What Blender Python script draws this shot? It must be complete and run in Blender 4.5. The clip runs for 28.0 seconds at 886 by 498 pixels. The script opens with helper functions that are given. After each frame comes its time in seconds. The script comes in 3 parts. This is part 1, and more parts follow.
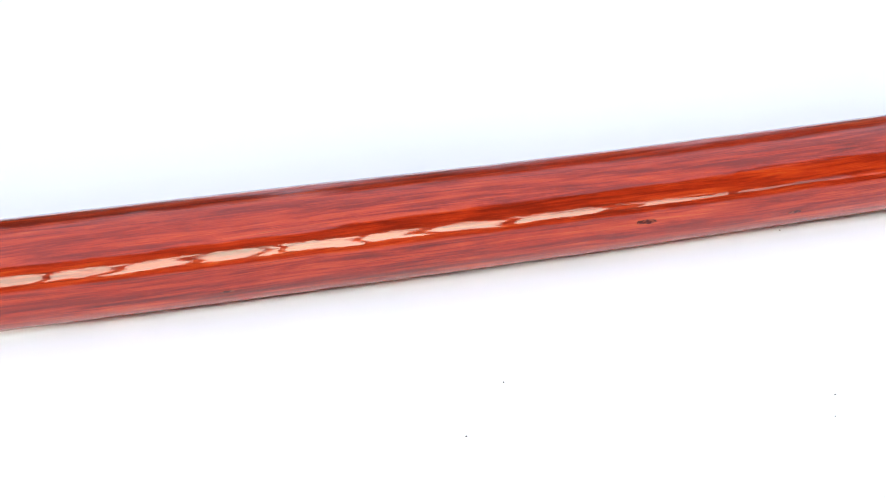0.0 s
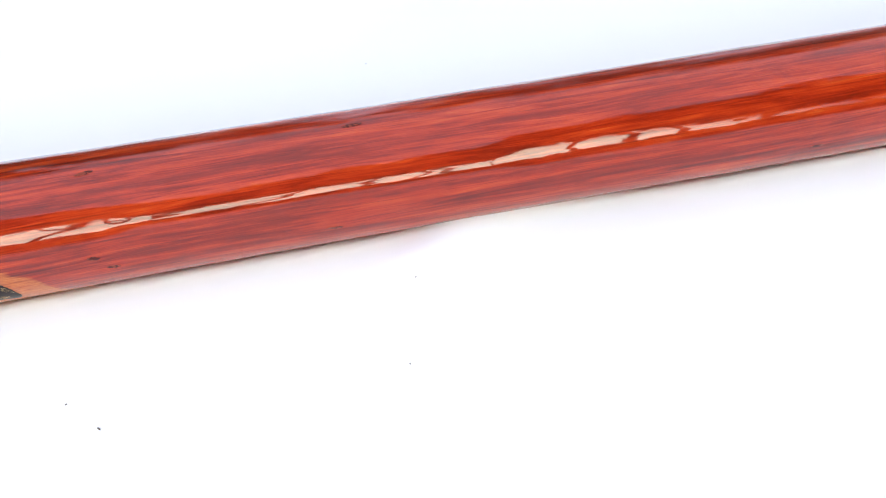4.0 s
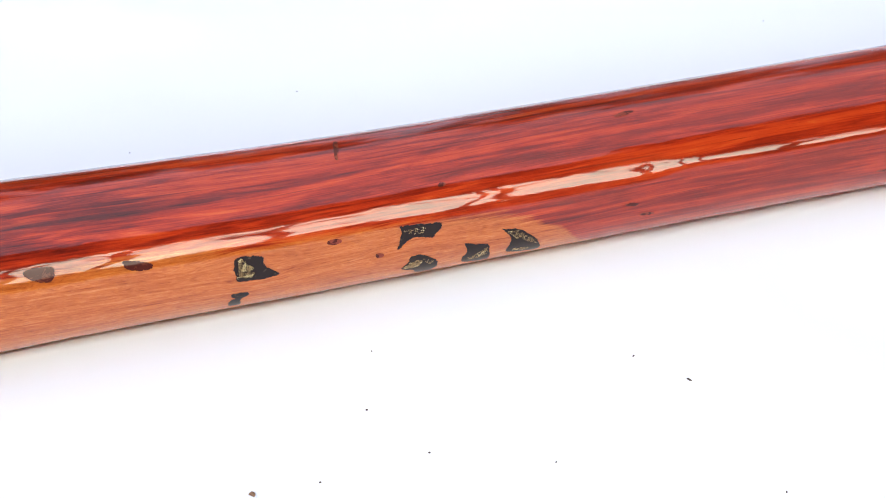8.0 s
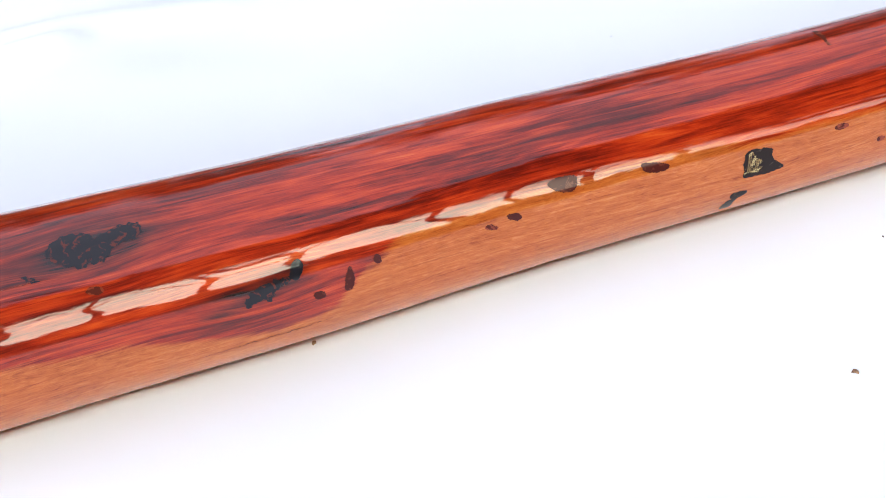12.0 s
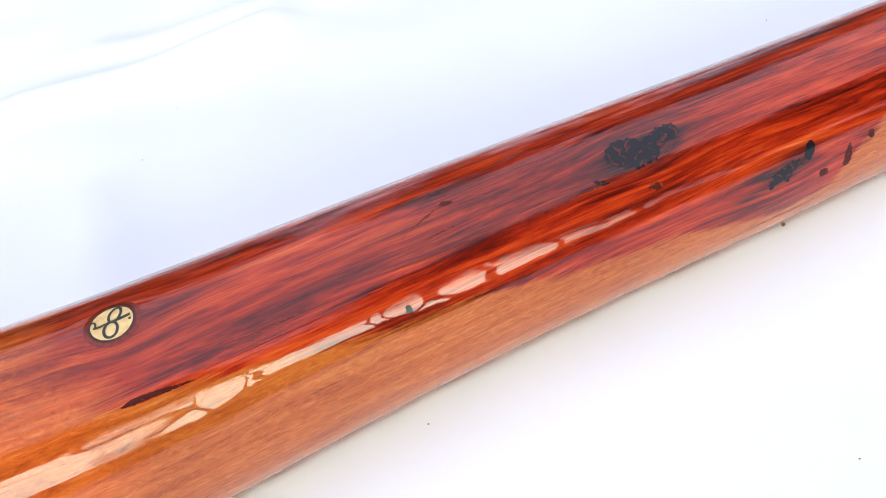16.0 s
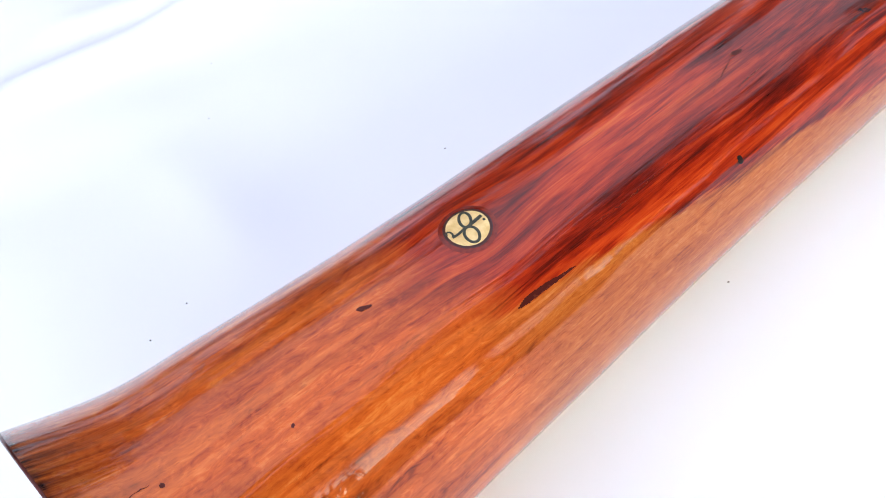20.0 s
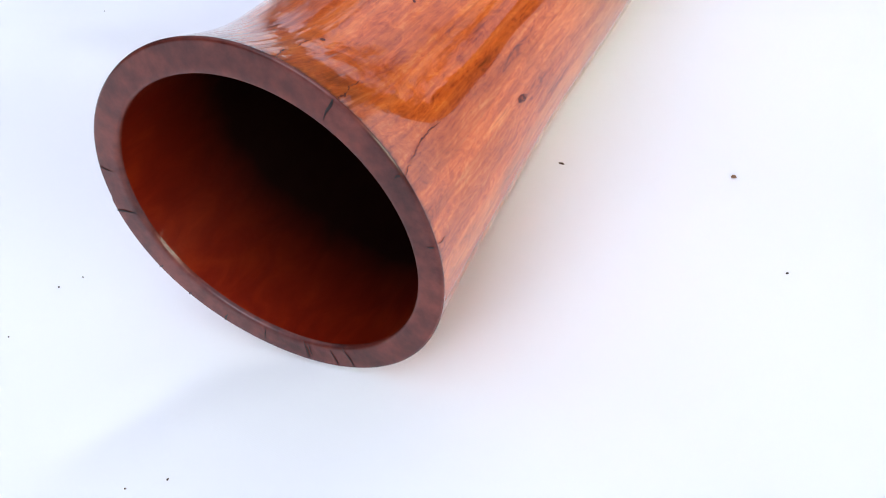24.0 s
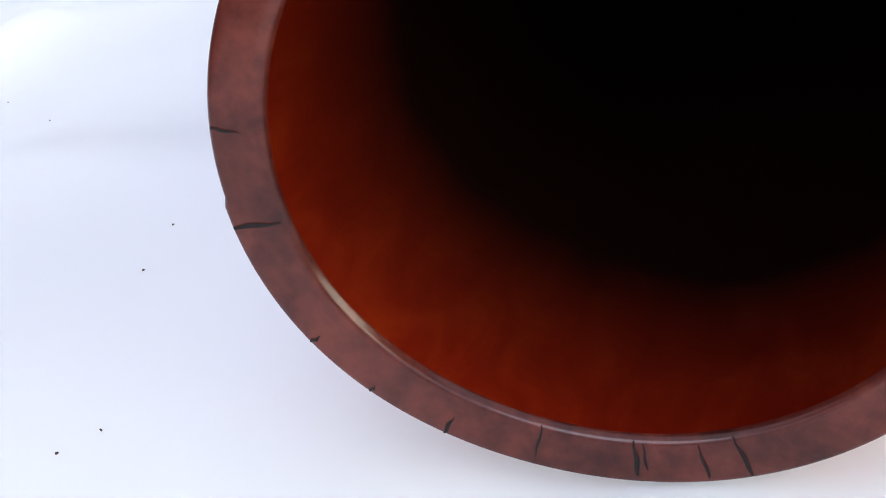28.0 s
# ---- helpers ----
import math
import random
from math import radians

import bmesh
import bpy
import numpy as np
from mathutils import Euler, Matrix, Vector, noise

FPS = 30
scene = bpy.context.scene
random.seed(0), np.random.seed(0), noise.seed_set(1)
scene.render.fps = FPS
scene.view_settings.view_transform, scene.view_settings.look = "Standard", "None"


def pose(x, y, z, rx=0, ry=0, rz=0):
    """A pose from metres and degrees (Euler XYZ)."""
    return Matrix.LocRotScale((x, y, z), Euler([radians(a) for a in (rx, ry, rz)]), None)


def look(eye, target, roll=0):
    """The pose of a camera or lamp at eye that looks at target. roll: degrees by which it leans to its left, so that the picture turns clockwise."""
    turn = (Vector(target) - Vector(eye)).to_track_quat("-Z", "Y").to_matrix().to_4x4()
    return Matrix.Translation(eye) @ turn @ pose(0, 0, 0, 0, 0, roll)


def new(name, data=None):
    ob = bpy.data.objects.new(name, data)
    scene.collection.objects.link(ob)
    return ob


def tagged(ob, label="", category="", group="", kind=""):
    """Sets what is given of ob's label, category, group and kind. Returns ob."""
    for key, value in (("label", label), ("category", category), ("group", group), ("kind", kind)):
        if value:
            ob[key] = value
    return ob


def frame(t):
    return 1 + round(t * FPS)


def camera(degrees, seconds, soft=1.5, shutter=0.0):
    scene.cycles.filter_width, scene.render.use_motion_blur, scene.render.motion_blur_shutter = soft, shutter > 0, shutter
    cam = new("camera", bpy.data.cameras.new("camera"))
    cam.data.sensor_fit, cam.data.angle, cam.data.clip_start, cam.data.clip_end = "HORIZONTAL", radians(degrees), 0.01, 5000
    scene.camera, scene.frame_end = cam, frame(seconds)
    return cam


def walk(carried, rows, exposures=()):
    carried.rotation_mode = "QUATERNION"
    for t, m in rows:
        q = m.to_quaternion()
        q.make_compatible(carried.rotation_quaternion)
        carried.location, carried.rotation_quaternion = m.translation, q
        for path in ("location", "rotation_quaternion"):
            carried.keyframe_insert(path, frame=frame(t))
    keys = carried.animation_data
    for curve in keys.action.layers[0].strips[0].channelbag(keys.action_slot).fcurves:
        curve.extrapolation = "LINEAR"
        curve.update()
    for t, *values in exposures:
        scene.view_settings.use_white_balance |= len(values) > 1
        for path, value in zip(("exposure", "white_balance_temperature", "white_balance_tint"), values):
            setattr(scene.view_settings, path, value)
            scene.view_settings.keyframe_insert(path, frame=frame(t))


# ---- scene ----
cam = camera(52.81, 28.0, soft=1.0)
PATH = [
    (0, (1.0823, -0.3850, 0.2985), (1.1246, -0.1472, 0.1205), -2.12),
    (0.5, (1.0405, -0.3648, 0.2982), (1.0805, -0.1311, 0.1144), -2.13),
    (1, (1.0001, -0.3442, 0.2944), (1.0372, -0.1130, 0.1068), -2.14),
    (1.5, (0.9679, -0.3340, 0.2900), (1.0029, -0.1029, 0.1020), -2.36),
    (2, (0.9350, -0.3229, 0.2750), (0.9746, -0.0940, 0.0852), -2.08),
    (2.5, (0.9148, -0.3150, 0.2599), (0.9500, -0.0871, 0.0680), -3.27),
    (4.5, (0.7863, -0.3212, 0.2538), (0.8238, -0.0940, 0.0616), -5.87),
    (5, (0.7489, -0.3172, 0.2516), (0.7892, -0.0897, 0.0603), -5.81),
    (5.5, (0.7200, -0.3101, 0.2415), (0.7596, -0.0805, 0.0525), -5.92),
    (6, (0.7085, -0.2981, 0.2371), (0.7368, -0.0664, 0.0486), -7.19),
    (6.5, (0.6878, -0.2869, 0.2351), (0.7178, -0.0542, 0.0481), -6.43),
    (7, (0.6698, -0.2794, 0.2366), (0.6944, -0.0474, 0.0480), -6.86),
    (7.5, (0.6571, -0.2835, 0.2378), (0.6715, -0.0494, 0.0507), -8.51),
    (8, (0.6307, -0.2817, 0.2350), (0.6507, -0.0472, 0.0490), -8.20),
    (8.5, (0.6041, -0.2818, 0.2313), (0.6314, -0.0462, 0.0476), -8.12),
    (9, (0.5811, -0.2849, 0.2339), (0.6080, -0.0485, 0.0513), -9.18),
    (9.5, (0.5552, -0.2864, 0.2367), (0.5865, -0.0490, 0.0560), -9.40),
    (10, (0.5301, -0.2871, 0.2350), (0.5615, -0.0478, 0.0568), -10.14),
    (10.5, (0.5124, -0.2869, 0.2354), (0.5386, -0.0464, 0.0580), -11.67),
    (11, (0.4912, -0.2871, 0.2335), (0.5118, -0.0439, 0.0590), -13.11),
    (11.5, (0.4658, -0.2788, 0.2284), (0.4860, -0.0378, 0.0508), -13.58),
    (12, (0.4357, -0.2667, 0.2202), (0.4568, -0.0253, 0.0433), -13.88),
    (12.5, (0.4132, -0.2560, 0.2274), (0.4281, -0.0141, 0.0506), -14.99),
    (13, (0.3797, -0.2480, 0.2335), (0.3976, -0.0071, 0.0556), -14.46),
    (13.5, (0.3556, -0.2443, 0.2376), (0.3709, -0.0063, 0.0556), -14.86),
    (15.5, (0.2543, -0.2462, 0.2602), (0.2792, -0.0160, 0.0694), -18.03),
    (16, (0.2255, -0.2518, 0.2636), (0.2579, -0.0183, 0.0781), -19.32),
    (16.5, (0.2077, -0.2486, 0.2635), (0.2432, -0.0140, 0.0799), -20.45),
    (17, (0.1867, -0.2349, 0.2665), (0.2225, -0.0051, 0.0769), -20.89),
    (17.5, (0.1588, -0.2150, 0.2718), (0.1978, 0.0054, 0.0721), -21.59),
    (18, (0.1359, -0.1963, 0.2811), (0.1799, 0.0178, 0.0756), -22.90),
    (18.5, (0.1212, -0.1864, 0.2838), (0.1698, 0.0253, 0.0769), -23.28),
    (19, (0.1117, -0.1853, 0.2845), (0.1613, 0.0262, 0.0776), -24.64),
    (19.5, (0.0961, -0.1829, 0.2880), (0.1574, 0.0226, 0.0783), -23.22),
    (20, (0.0676, -0.1807, 0.2823), (0.1410, 0.0207, 0.0724), -22.66),
    (20.5, (0.0404, -0.1824, 0.2757), (0.1261, 0.0142, 0.0659), -22.02),
    (21, (0.0158, -0.1839, 0.2708), (0.1100, 0.0062, 0.0588), -21.86),
    (21.5, (-0.0068, -0.1861, 0.2699), (0.0924, 0.0015, 0.0579), -22.37),
    (22, (-0.0305, -0.1899, 0.2663), (0.0732, -0.0060, 0.0531), -22.45),
    (22.5, (-0.0505, -0.1937, 0.2604), (0.0588, -0.0154, 0.0453), -22.51),
    (24.5, (-0.1020, -0.1735, 0.2103), (0.0437, -0.0148, 0.0016), -20.39),
    (25, (-0.1054, -0.1641, 0.2025), (0.0417, -0.0056, -0.0054), -21.63),
    (25.5, (-0.1163, -0.1457, 0.1949), (0.0370, 0.0117, -0.0093), -22.79),
    (26, (-0.1199, -0.1254, 0.1813), (0.0339, 0.0376, -0.0182), -23.91),
    (26.5, (-0.1207, -0.1002, 0.1683), (0.0367, 0.0644, -0.0270), -24.48),
    (27, (-0.1218, -0.0692, 0.1518), (0.0539, 0.0860, -0.0353), -20.81),
    (27.5, (-0.1074, -0.0519, 0.1378), (0.0831, 0.0968, -0.0400), -20.44),
    (28, (-0.1000, -0.0378, 0.1247), (0.1086, 0.1011, -0.0403), -17.56),
]
walk(cam, [(t, look(eye, target, roll)) for t, eye, target, roll in PATH],
     exposures=[(0.0, 0.24, 5290, 14), (5.0, 0.17, 5290, 14), (13.5, 0.10, 5290, 14), (16.0, 0.10, 5290, 14), (22.5, 0.03, 5290, 14), (25.0, -0.07, 5290, 14), (28.0, -0.12, 5340, 13)])

# ---- world and sun ----
SUN_AZ, SUN_EL = radians(262), radians(40)
world = bpy.data.worlds.new("hazy_sky")
scene.world = world
world.use_nodes = True
wt = world.node_tree
wbg = wt.nodes["Background"]
sky = wt.nodes.new("ShaderNodeTexSky")
sky.sky_type = "NISHITA"
sky.sun_disc = False
sky.sun_elevation, sky.sun_rotation = SUN_EL, SUN_AZ
sky.dust_density, sky.air_density = 2.5, 0.6
wbg.inputs[1].default_value = 0.11
# Thin white veil overhead; bright patch low in the sky, added for varnish highlights.
VEIL, LOW_GLOW = (12.4, 11.5, 10.8), (94, 88, 54)
way = wt.nodes.new("ShaderNodeTexCoord")
part_xyz = wt.nodes.new("ShaderNodeSeparateXYZ")
wt.links.new(way.outputs["Generated"], part_xyz.inputs[0])


def sky_span(socket, a, b, lo, hi):
    n = wt.nodes.new("ShaderNodeMapRange")
    n.interpolation_type = "SMOOTHSTEP"
    wt.links.new(socket, n.inputs[0])
    for i, value in enumerate((a, b, lo, hi)):
        n.inputs[i + 1].default_value = value
    return n.outputs[0]


def sky_mul(a, b):
    n = wt.nodes.new("ShaderNodeMath")
    n.operation = "MULTIPLY"
    wt.links.new(a, n.inputs[0])
    wt.links.new(b, n.inputs[1])
    return n.outputs[0]


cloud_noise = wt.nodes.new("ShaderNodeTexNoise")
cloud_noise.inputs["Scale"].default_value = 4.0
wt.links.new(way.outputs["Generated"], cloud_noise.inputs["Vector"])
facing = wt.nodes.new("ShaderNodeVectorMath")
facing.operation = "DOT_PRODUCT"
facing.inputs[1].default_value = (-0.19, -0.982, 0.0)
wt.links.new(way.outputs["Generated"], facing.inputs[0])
low_glow = sky_mul(sky_span(facing.outputs["Value"], 0.68, 0.88, 0.0, 1.0), sky_span(part_xyz.outputs["Z"], 0.64, 0.48, 0.0, 1.0))
low_glow = sky_mul(low_glow, sky_span(cloud_noise.outputs[0], 0.2, 0.6, 0.65, 1.0))
veil = sky_mul(sky_span(cloud_noise.outputs[0], 0.3, 0.65, 0.78, 0.95), sky_span(part_xyz.outputs["Z"], 0.1, 0.55, 0.75, 1.0))


def sky_mix(fac, below, colour):
    n = wt.nodes.new("ShaderNodeMix")
    n.data_type = "RGBA"
    n.inputs[7].default_value = (*colour, 1)
    wt.links.new(fac, n.inputs[0])
    wt.links.new(below, n.inputs[6])
    return n.outputs[2]


wt.links.new(sky_mix(low_glow, sky_mix(veil, sky.outputs[0], VEIL), LOW_GLOW), wbg.inputs[0])
sun_data = bpy.data.lights.new("sun", "SUN")
sun_data.energy, sun_data.angle, sun_data.color = 0.95, radians(32), (1.0, 0.97, 0.93)
sun = new("sun", sun_data)
sun.matrix_world = look((20 * math.sin(SUN_AZ) * math.cos(SUN_EL), 20 * math.cos(SUN_AZ) * math.cos(SUN_EL), 20 * math.sin(SUN_EL)), (0, 0, 0))


# ---- materials ----
class Nodes:
    """Short hand for a node material."""

    def __init__(self, name, **sockets):
        self.m = bpy.data.materials.new(name)
        self.m.use_nodes = True
        self.t = self.m.node_tree
        self.b = self.t.nodes["Principled BSDF"]
        self.set(self.b, sockets)

    def set(self, node, sockets):
        for key, value in sockets.items():
            key = key.replace("_", " ") if isinstance(key, str) else key
            if isinstance(value, bpy.types.NodeSocket):
                self.t.links.new(value, node.inputs[key])
            else:
                if isinstance(value, tuple) and len(value) == 3 and node.inputs[key].type == "RGBA":
                    value = (*value, 1)
                node.inputs[key].default_value = value

    def node(self, kind, sockets={}, **props):
        n = self.t.nodes.new("ShaderNode" + kind)
        for key, value in props.items():
            if key == "operation":
                n.operation = value
            elif key == "blend_type":
                n.blend_type = value
            elif key == "attribute_name":
                n.attribute_name = value
            elif key == "noise_type":
                n.noise_type = value
        self.set(n, sockets)
        return n

    def attr(self, name):
        return self.node("Attribute", attribute_name=name).outputs["Fac"]

    def uv(self, sx, sy, shift=0.0):
        u = self.node("UVMap").outputs[0]
        return self.node("Mapping", {0: u, "Location": (shift, shift * 0.7, shift * 1.3), "Scale": (sx, sy, 1)}).outputs[0]

    def place(self, sx, sy, sz):
        u = self.node("TexCoord").outputs["Object"]
        return self.node("Mapping", {0: u, "Scale": (sx, sy, sz)}).outputs[0]

    def noise(self, vector, scale=1.0, detail=4.0, rough=0.55, distortion=0.0):
        return self.node("TexNoise", {"Vector": vector, "Scale": scale, "Detail": detail, "Roughness": rough, "Distortion": distortion}).outputs[0]

    def math(self, operation, a, b=0.0, c=0.0):
        return self.node("Math", {0: a, 1: b, 2: c}, operation=operation).outputs[0]

    def span(self, v, a, b, lo=0.0, hi=1.0):
        return self.node("MapRange", {0: v, 1: a, 2: b, 3: lo, 4: hi}).outputs[0]

    def mix(self, f, a, b, blend="MIX"):
        n = self.t.nodes.new("ShaderNodeMix")
        n.data_type, n.blend_type = "RGBA", blend
        for k, v in ((0, f), (6, a), (7, b)):
            if isinstance(v, bpy.types.NodeSocket):
                self.t.links.new(v, n.inputs[k])
            else:
                n.inputs[k].default_value = (*v, 1) if isinstance(v, tuple) else v
        return n.outputs[2]

    def ramp(self, v, *stops):
        n = self.t.nodes.new("ShaderNodeValToRGB")
        e = n.color_ramp.elements
        while len(e) < len(stops):
            e.new(0.5)
        for k, (p, rgb) in zip(e, stops):
            k.position, k.color = p, (*rgb, 1)
        self.t.links.new(v, n.inputs[0])
        return n.outputs[0]

    def bump(self, h, strength, distance, normal=None):
        d = {"Height": h, "Strength": strength, "Distance": distance}
        if normal:
            d["Normal"] = normal
        return self.node("Bump", d).outputs[0]


def varnish(n, rough=0.03, weight=1.0):
    n.set(n.b, {"Coat Weight": weight, "Coat Roughness": rough, "Coat IOR": 1.53, "Specular IOR Level": 0.05})


def make_wood():
    n = Nodes("varnished_red_gum", Roughness=0.35)
    fibre = n.noise(n.uv(110, 2400), 1.0, 4, 0.6)
    fine = n.noise(n.uv(38, 1150, 6.3), 1.0, 4, 0.6, 0.5)
    streak = n.noise(n.uv(20, 300, 3.1), 1.0, 5, 0.62, 0.9)
    band = n.noise(n.uv(9, 110, 7.7), 1.0, 3, 0.5, 0.9)
    blotch = n.noise(n.uv(22, 60, 1.7), 1.0, 5, 0.62, 0.6)
    curl = n.noise(n.uv(110, 330, 5.2), 1.0, 4, 0.6, 2.2)
    swirl = n.noise(n.uv(75, 120, 3.3), 1.0, 2, 0.5, 3.0)
    tone = n.math("ADD", n.math("MULTIPLY", streak, 0.34), n.math("ADD", n.math("MULTIPLY", band, 0.30), n.math("ADD", n.math("MULTIPLY", blotch, 0.16), n.math("ADD", n.math("MULTIPLY", fibre, 0.12), n.math("MULTIPLY", fine, 0.08)))))
    heart = n.ramp(tone, (0.385, (0.024, 0.0014, 0.0003)), (0.45, (0.130, 0.0054, 0.0003)), (0.51, (0.30, 0.0170, 0.0005)), (0.57, (0.46, 0.044, 0.0024)), (0.65, (0.58, 0.112, 0.012)))
    line = n.math("ADD", n.math("MULTIPLY", fibre, 0.22), n.math("ADD", n.math("MULTIPLY", streak, 0.34), n.math("ADD", n.math("MULTIPLY", fine, 0.16), n.math("MULTIPLY", curl, 0.28))))
    sap = n.ramp(line, (0.36, (0.19, 0.029, 0.003)), (0.45, (0.345, 0.073, 0.007)), (0.54, (0.44, 0.114, 0.013)), (0.65, (0.54, 0.185, 0.04)))
    mottle = n.math("ADD", n.math("MULTIPLY", curl, 0.26), n.math("ADD", n.math("MULTIPLY", blotch, 0.28), n.math("ADD", n.math("MULTIPLY", streak, 0.34), n.math("MULTIPLY", fine, 0.12))))
    bell = n.ramp(mottle, (0.37, (0.11, 0.014, 0.0012)), (0.44, (0.33, 0.046, 0.0030)), (0.53, (0.53, 0.096, 0.006)), (0.64, (0.70, 0.21, 0.032)))
    panels = n.noise(n.uv(8, 190, 1.4), 1.0, 2, 0.4, 0.4)
    bell = n.mix(n.span(panels, 0.52, 0.62, 0.0, 0.25), bell, (0.68, 0.20, 0.04))
    bell = n.mix(n.span(panels, 0.46, 0.38, 0.0, 0.3), bell, (0.20, 0.034, 0.004))
    wobble = n.math("MULTIPLY", n.math("SUBTRACT", blotch, 0.5), 0.007)
    wobble = n.math("ADD", wobble, n.math("MULTIPLY", n.math("SUBTRACT", streak, 0.5), 0.006))
    wobble = n.math("ADD", wobble, n.math("MULTIPLY", n.math("SUBTRACT", fine, 0.5), 0.004))
    pale = n.span(n.math("ADD", n.attr("sapwood"), wobble), -0.0010, 0.0018)
    flare = n.span(n.math("ADD", n.attr("flare"), n.math("MULTIPLY", wobble, 2.5)), -0.012, 0.014)
    along = n.node("SeparateXYZ", {0: n.node("UVMap").outputs[0]}).outputs[0]
    heart = n.mix(n.span(along, 0.5, 0.8, 0.0, 0.4), heart, (0.26, 0.018, 0.0009))
    base = n.mix(pale, heart, sap)
    base = n.mix(flare, base, n.mix(n.math("MULTIPLY", pale, 0.12), bell, sap))
    base = n.mix(n.math("MULTIPLY", n.attr("purple"), 0.3), base, n.mix(fine, (0.042, 0.0048, 0.0048), (0.112, 0.0132, 0.0108)))
    ink = n.math("MULTIPLY", n.attr("ink"), n.span(n.math("ADD", streak, n.math("MULTIPLY", fine, 0.6)), 0.5, 1.0, 1.4, 0.4))
    base = n.mix(n.node("Clamp", {0: ink}).outputs[0], base, (0.012, 0.004, 0.005))
    fleck = n.span(n.noise(n.uv(300, 1500, 2.9), 1.0, 3, 0.6, 0.6), 0.58, 0.68)
    fleck = n.math("MULTIPLY", fleck, n.span(n.math("ADD", n.math("MAXIMUM", pale, flare), n.math("SUBTRACT", blotch, 0.5)), 0.3, 1.2, 0.05, 0.3))
    base = n.mix(fleck, base, (0.085, 0.014, 0.004))
    hair = n.span(n.noise(n.uv(16, 760, 9.1), 1.0, 4, 0.6, 0.4), 0.60, 0.68)
    base = n.mix(n.math("MULTIPLY", hair, n.span(n.math("ADD", pale, flare), 0.0, 1.0, 0.45, 0.2)), base, (0.04, 0.005, 0.003))
    n.set(n.b, {"Base Color": base, "Normal": n.bump(fibre, 0.15, 0.0003)})
    varnish(n, 0.012)
    soft = n.noise(n.uv(4, 50, 4.4), 1.0, 2, 0.4)
    ridges = n.noise(n.uv(9, 420, 2.4), 1.0, 3, 0.5, 0.6)
    scores = n.noise(n.uv(45, 1000, 8.4), 1.0, 3, 0.55, 0.5)
    across = n.node("SeparateXYZ", {0: n.node("UVMap").outputs[0]}).outputs[1]
    crown = n.math("MULTIPLY", n.span(across, 0.044, 0.054), n.span(across, 0.068, 0.080, 0.3, 0.0))
    worked = n.math("MULTIPLY", n.span(along, 0.36, 0.26), n.span(across, 0.094, 0.101, 0.6, 0.0))
    tooled = n.math("MAXIMUM", crown, worked)
    patchy = n.span(n.noise(n.uv(7, 34, 6.6), 1.0, 2, 0.5), 0.42, 0.62, 0.008, 0.05)
    relief = n.math("ADD", n.math("MULTIPLY", soft, 0.03), n.math("MULTIPLY", ridges, n.math("ADD", patchy, n.math("MULTIPLY", tooled, 1.4))))
    relief = n.math("ADD", relief, n.math("MULTIPLY", scores, n.math("ADD", n.math("MULTIPLY", tooled, 0.22), 0.012)))
    relief = n.math("ADD", relief, n.math("MULTIPLY", flare, n.math("ADD", n.math("MULTIPLY", swirl, n.span(along, 0.05, 0.08, 0.22, 0.02)), n.math("MULTIPLY", panels, 0.2))))
    relief = n.math("MULTIPLY", relief, n.span(across, 0.042, 0.054))
    n.set(n.b, {"Coat Normal": n.bump(relief, 0.5, 0.0005)})
    return n.m


def make_rim():
    n = Nodes("oiled_end_grain", Roughness=0.5)
    g = n.noise(n.place(200, 200, 200), 1.0, 5, 0.6)
    b = n.noise(n.place(35, 35, 35), 1.0, 3, 0.5)
    t = n.math("ADD", n.math("MULTIPLY", g, 0.45), n.math("MULTIPLY", b, 0.55))
    n.set(n.b, {"Base Color": n.ramp(t, (0.36, (0.032, 0.0055, 0.0042)), (0.5, (0.076, 0.0145, 0.0105)), (0.64, (0.125, 0.027, 0.0175))),
                "Normal": n.bump(g, 0.15, 0.0005)})
    varnish(n, 0.16, 0.65)
    return n.m


def make_bore():
    """Orange varnished lip of the bell; shade deeper in is put into the colour."""
    n = Nodes("varnished_bore", Roughness=0.45)
    g = n.noise(n.place(60, 110, 110), 1.0, 5, 0.6, 0.8)
    b = n.noise(n.place(34, 38, 38), 1.0, 3, 0.55, 1.2)
    t = n.math("ADD", n.math("MULTIPLY", g, 0.5), n.math("MULTIPLY", b, 0.5))
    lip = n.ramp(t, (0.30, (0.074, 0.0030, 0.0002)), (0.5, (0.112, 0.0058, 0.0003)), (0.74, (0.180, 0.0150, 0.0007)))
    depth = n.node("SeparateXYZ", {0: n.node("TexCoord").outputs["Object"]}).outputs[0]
    # Darkens the colour with depth, as shade inside the bore would.
    bore_shade = n.span(n.math("ADD", depth, n.math("MULTIPLY", n.math("SUBTRACT", b, 0.5), 0.012)), -0.008, 0.034)
    n.set(n.b, {"Base Color": n.mix(bore_shade, lip, n.mix(g, (0.003, 0.0008, 0.0005), (0.008, 0.002, 0.0012))), "Normal": n.bump(g, 0.2, 0.0006)})
    varnish(n, 0.12, 0.08)
    n.set(n.b, {"Coat Normal": n.bump(b, 0.3, 0.002)})
    return n.m


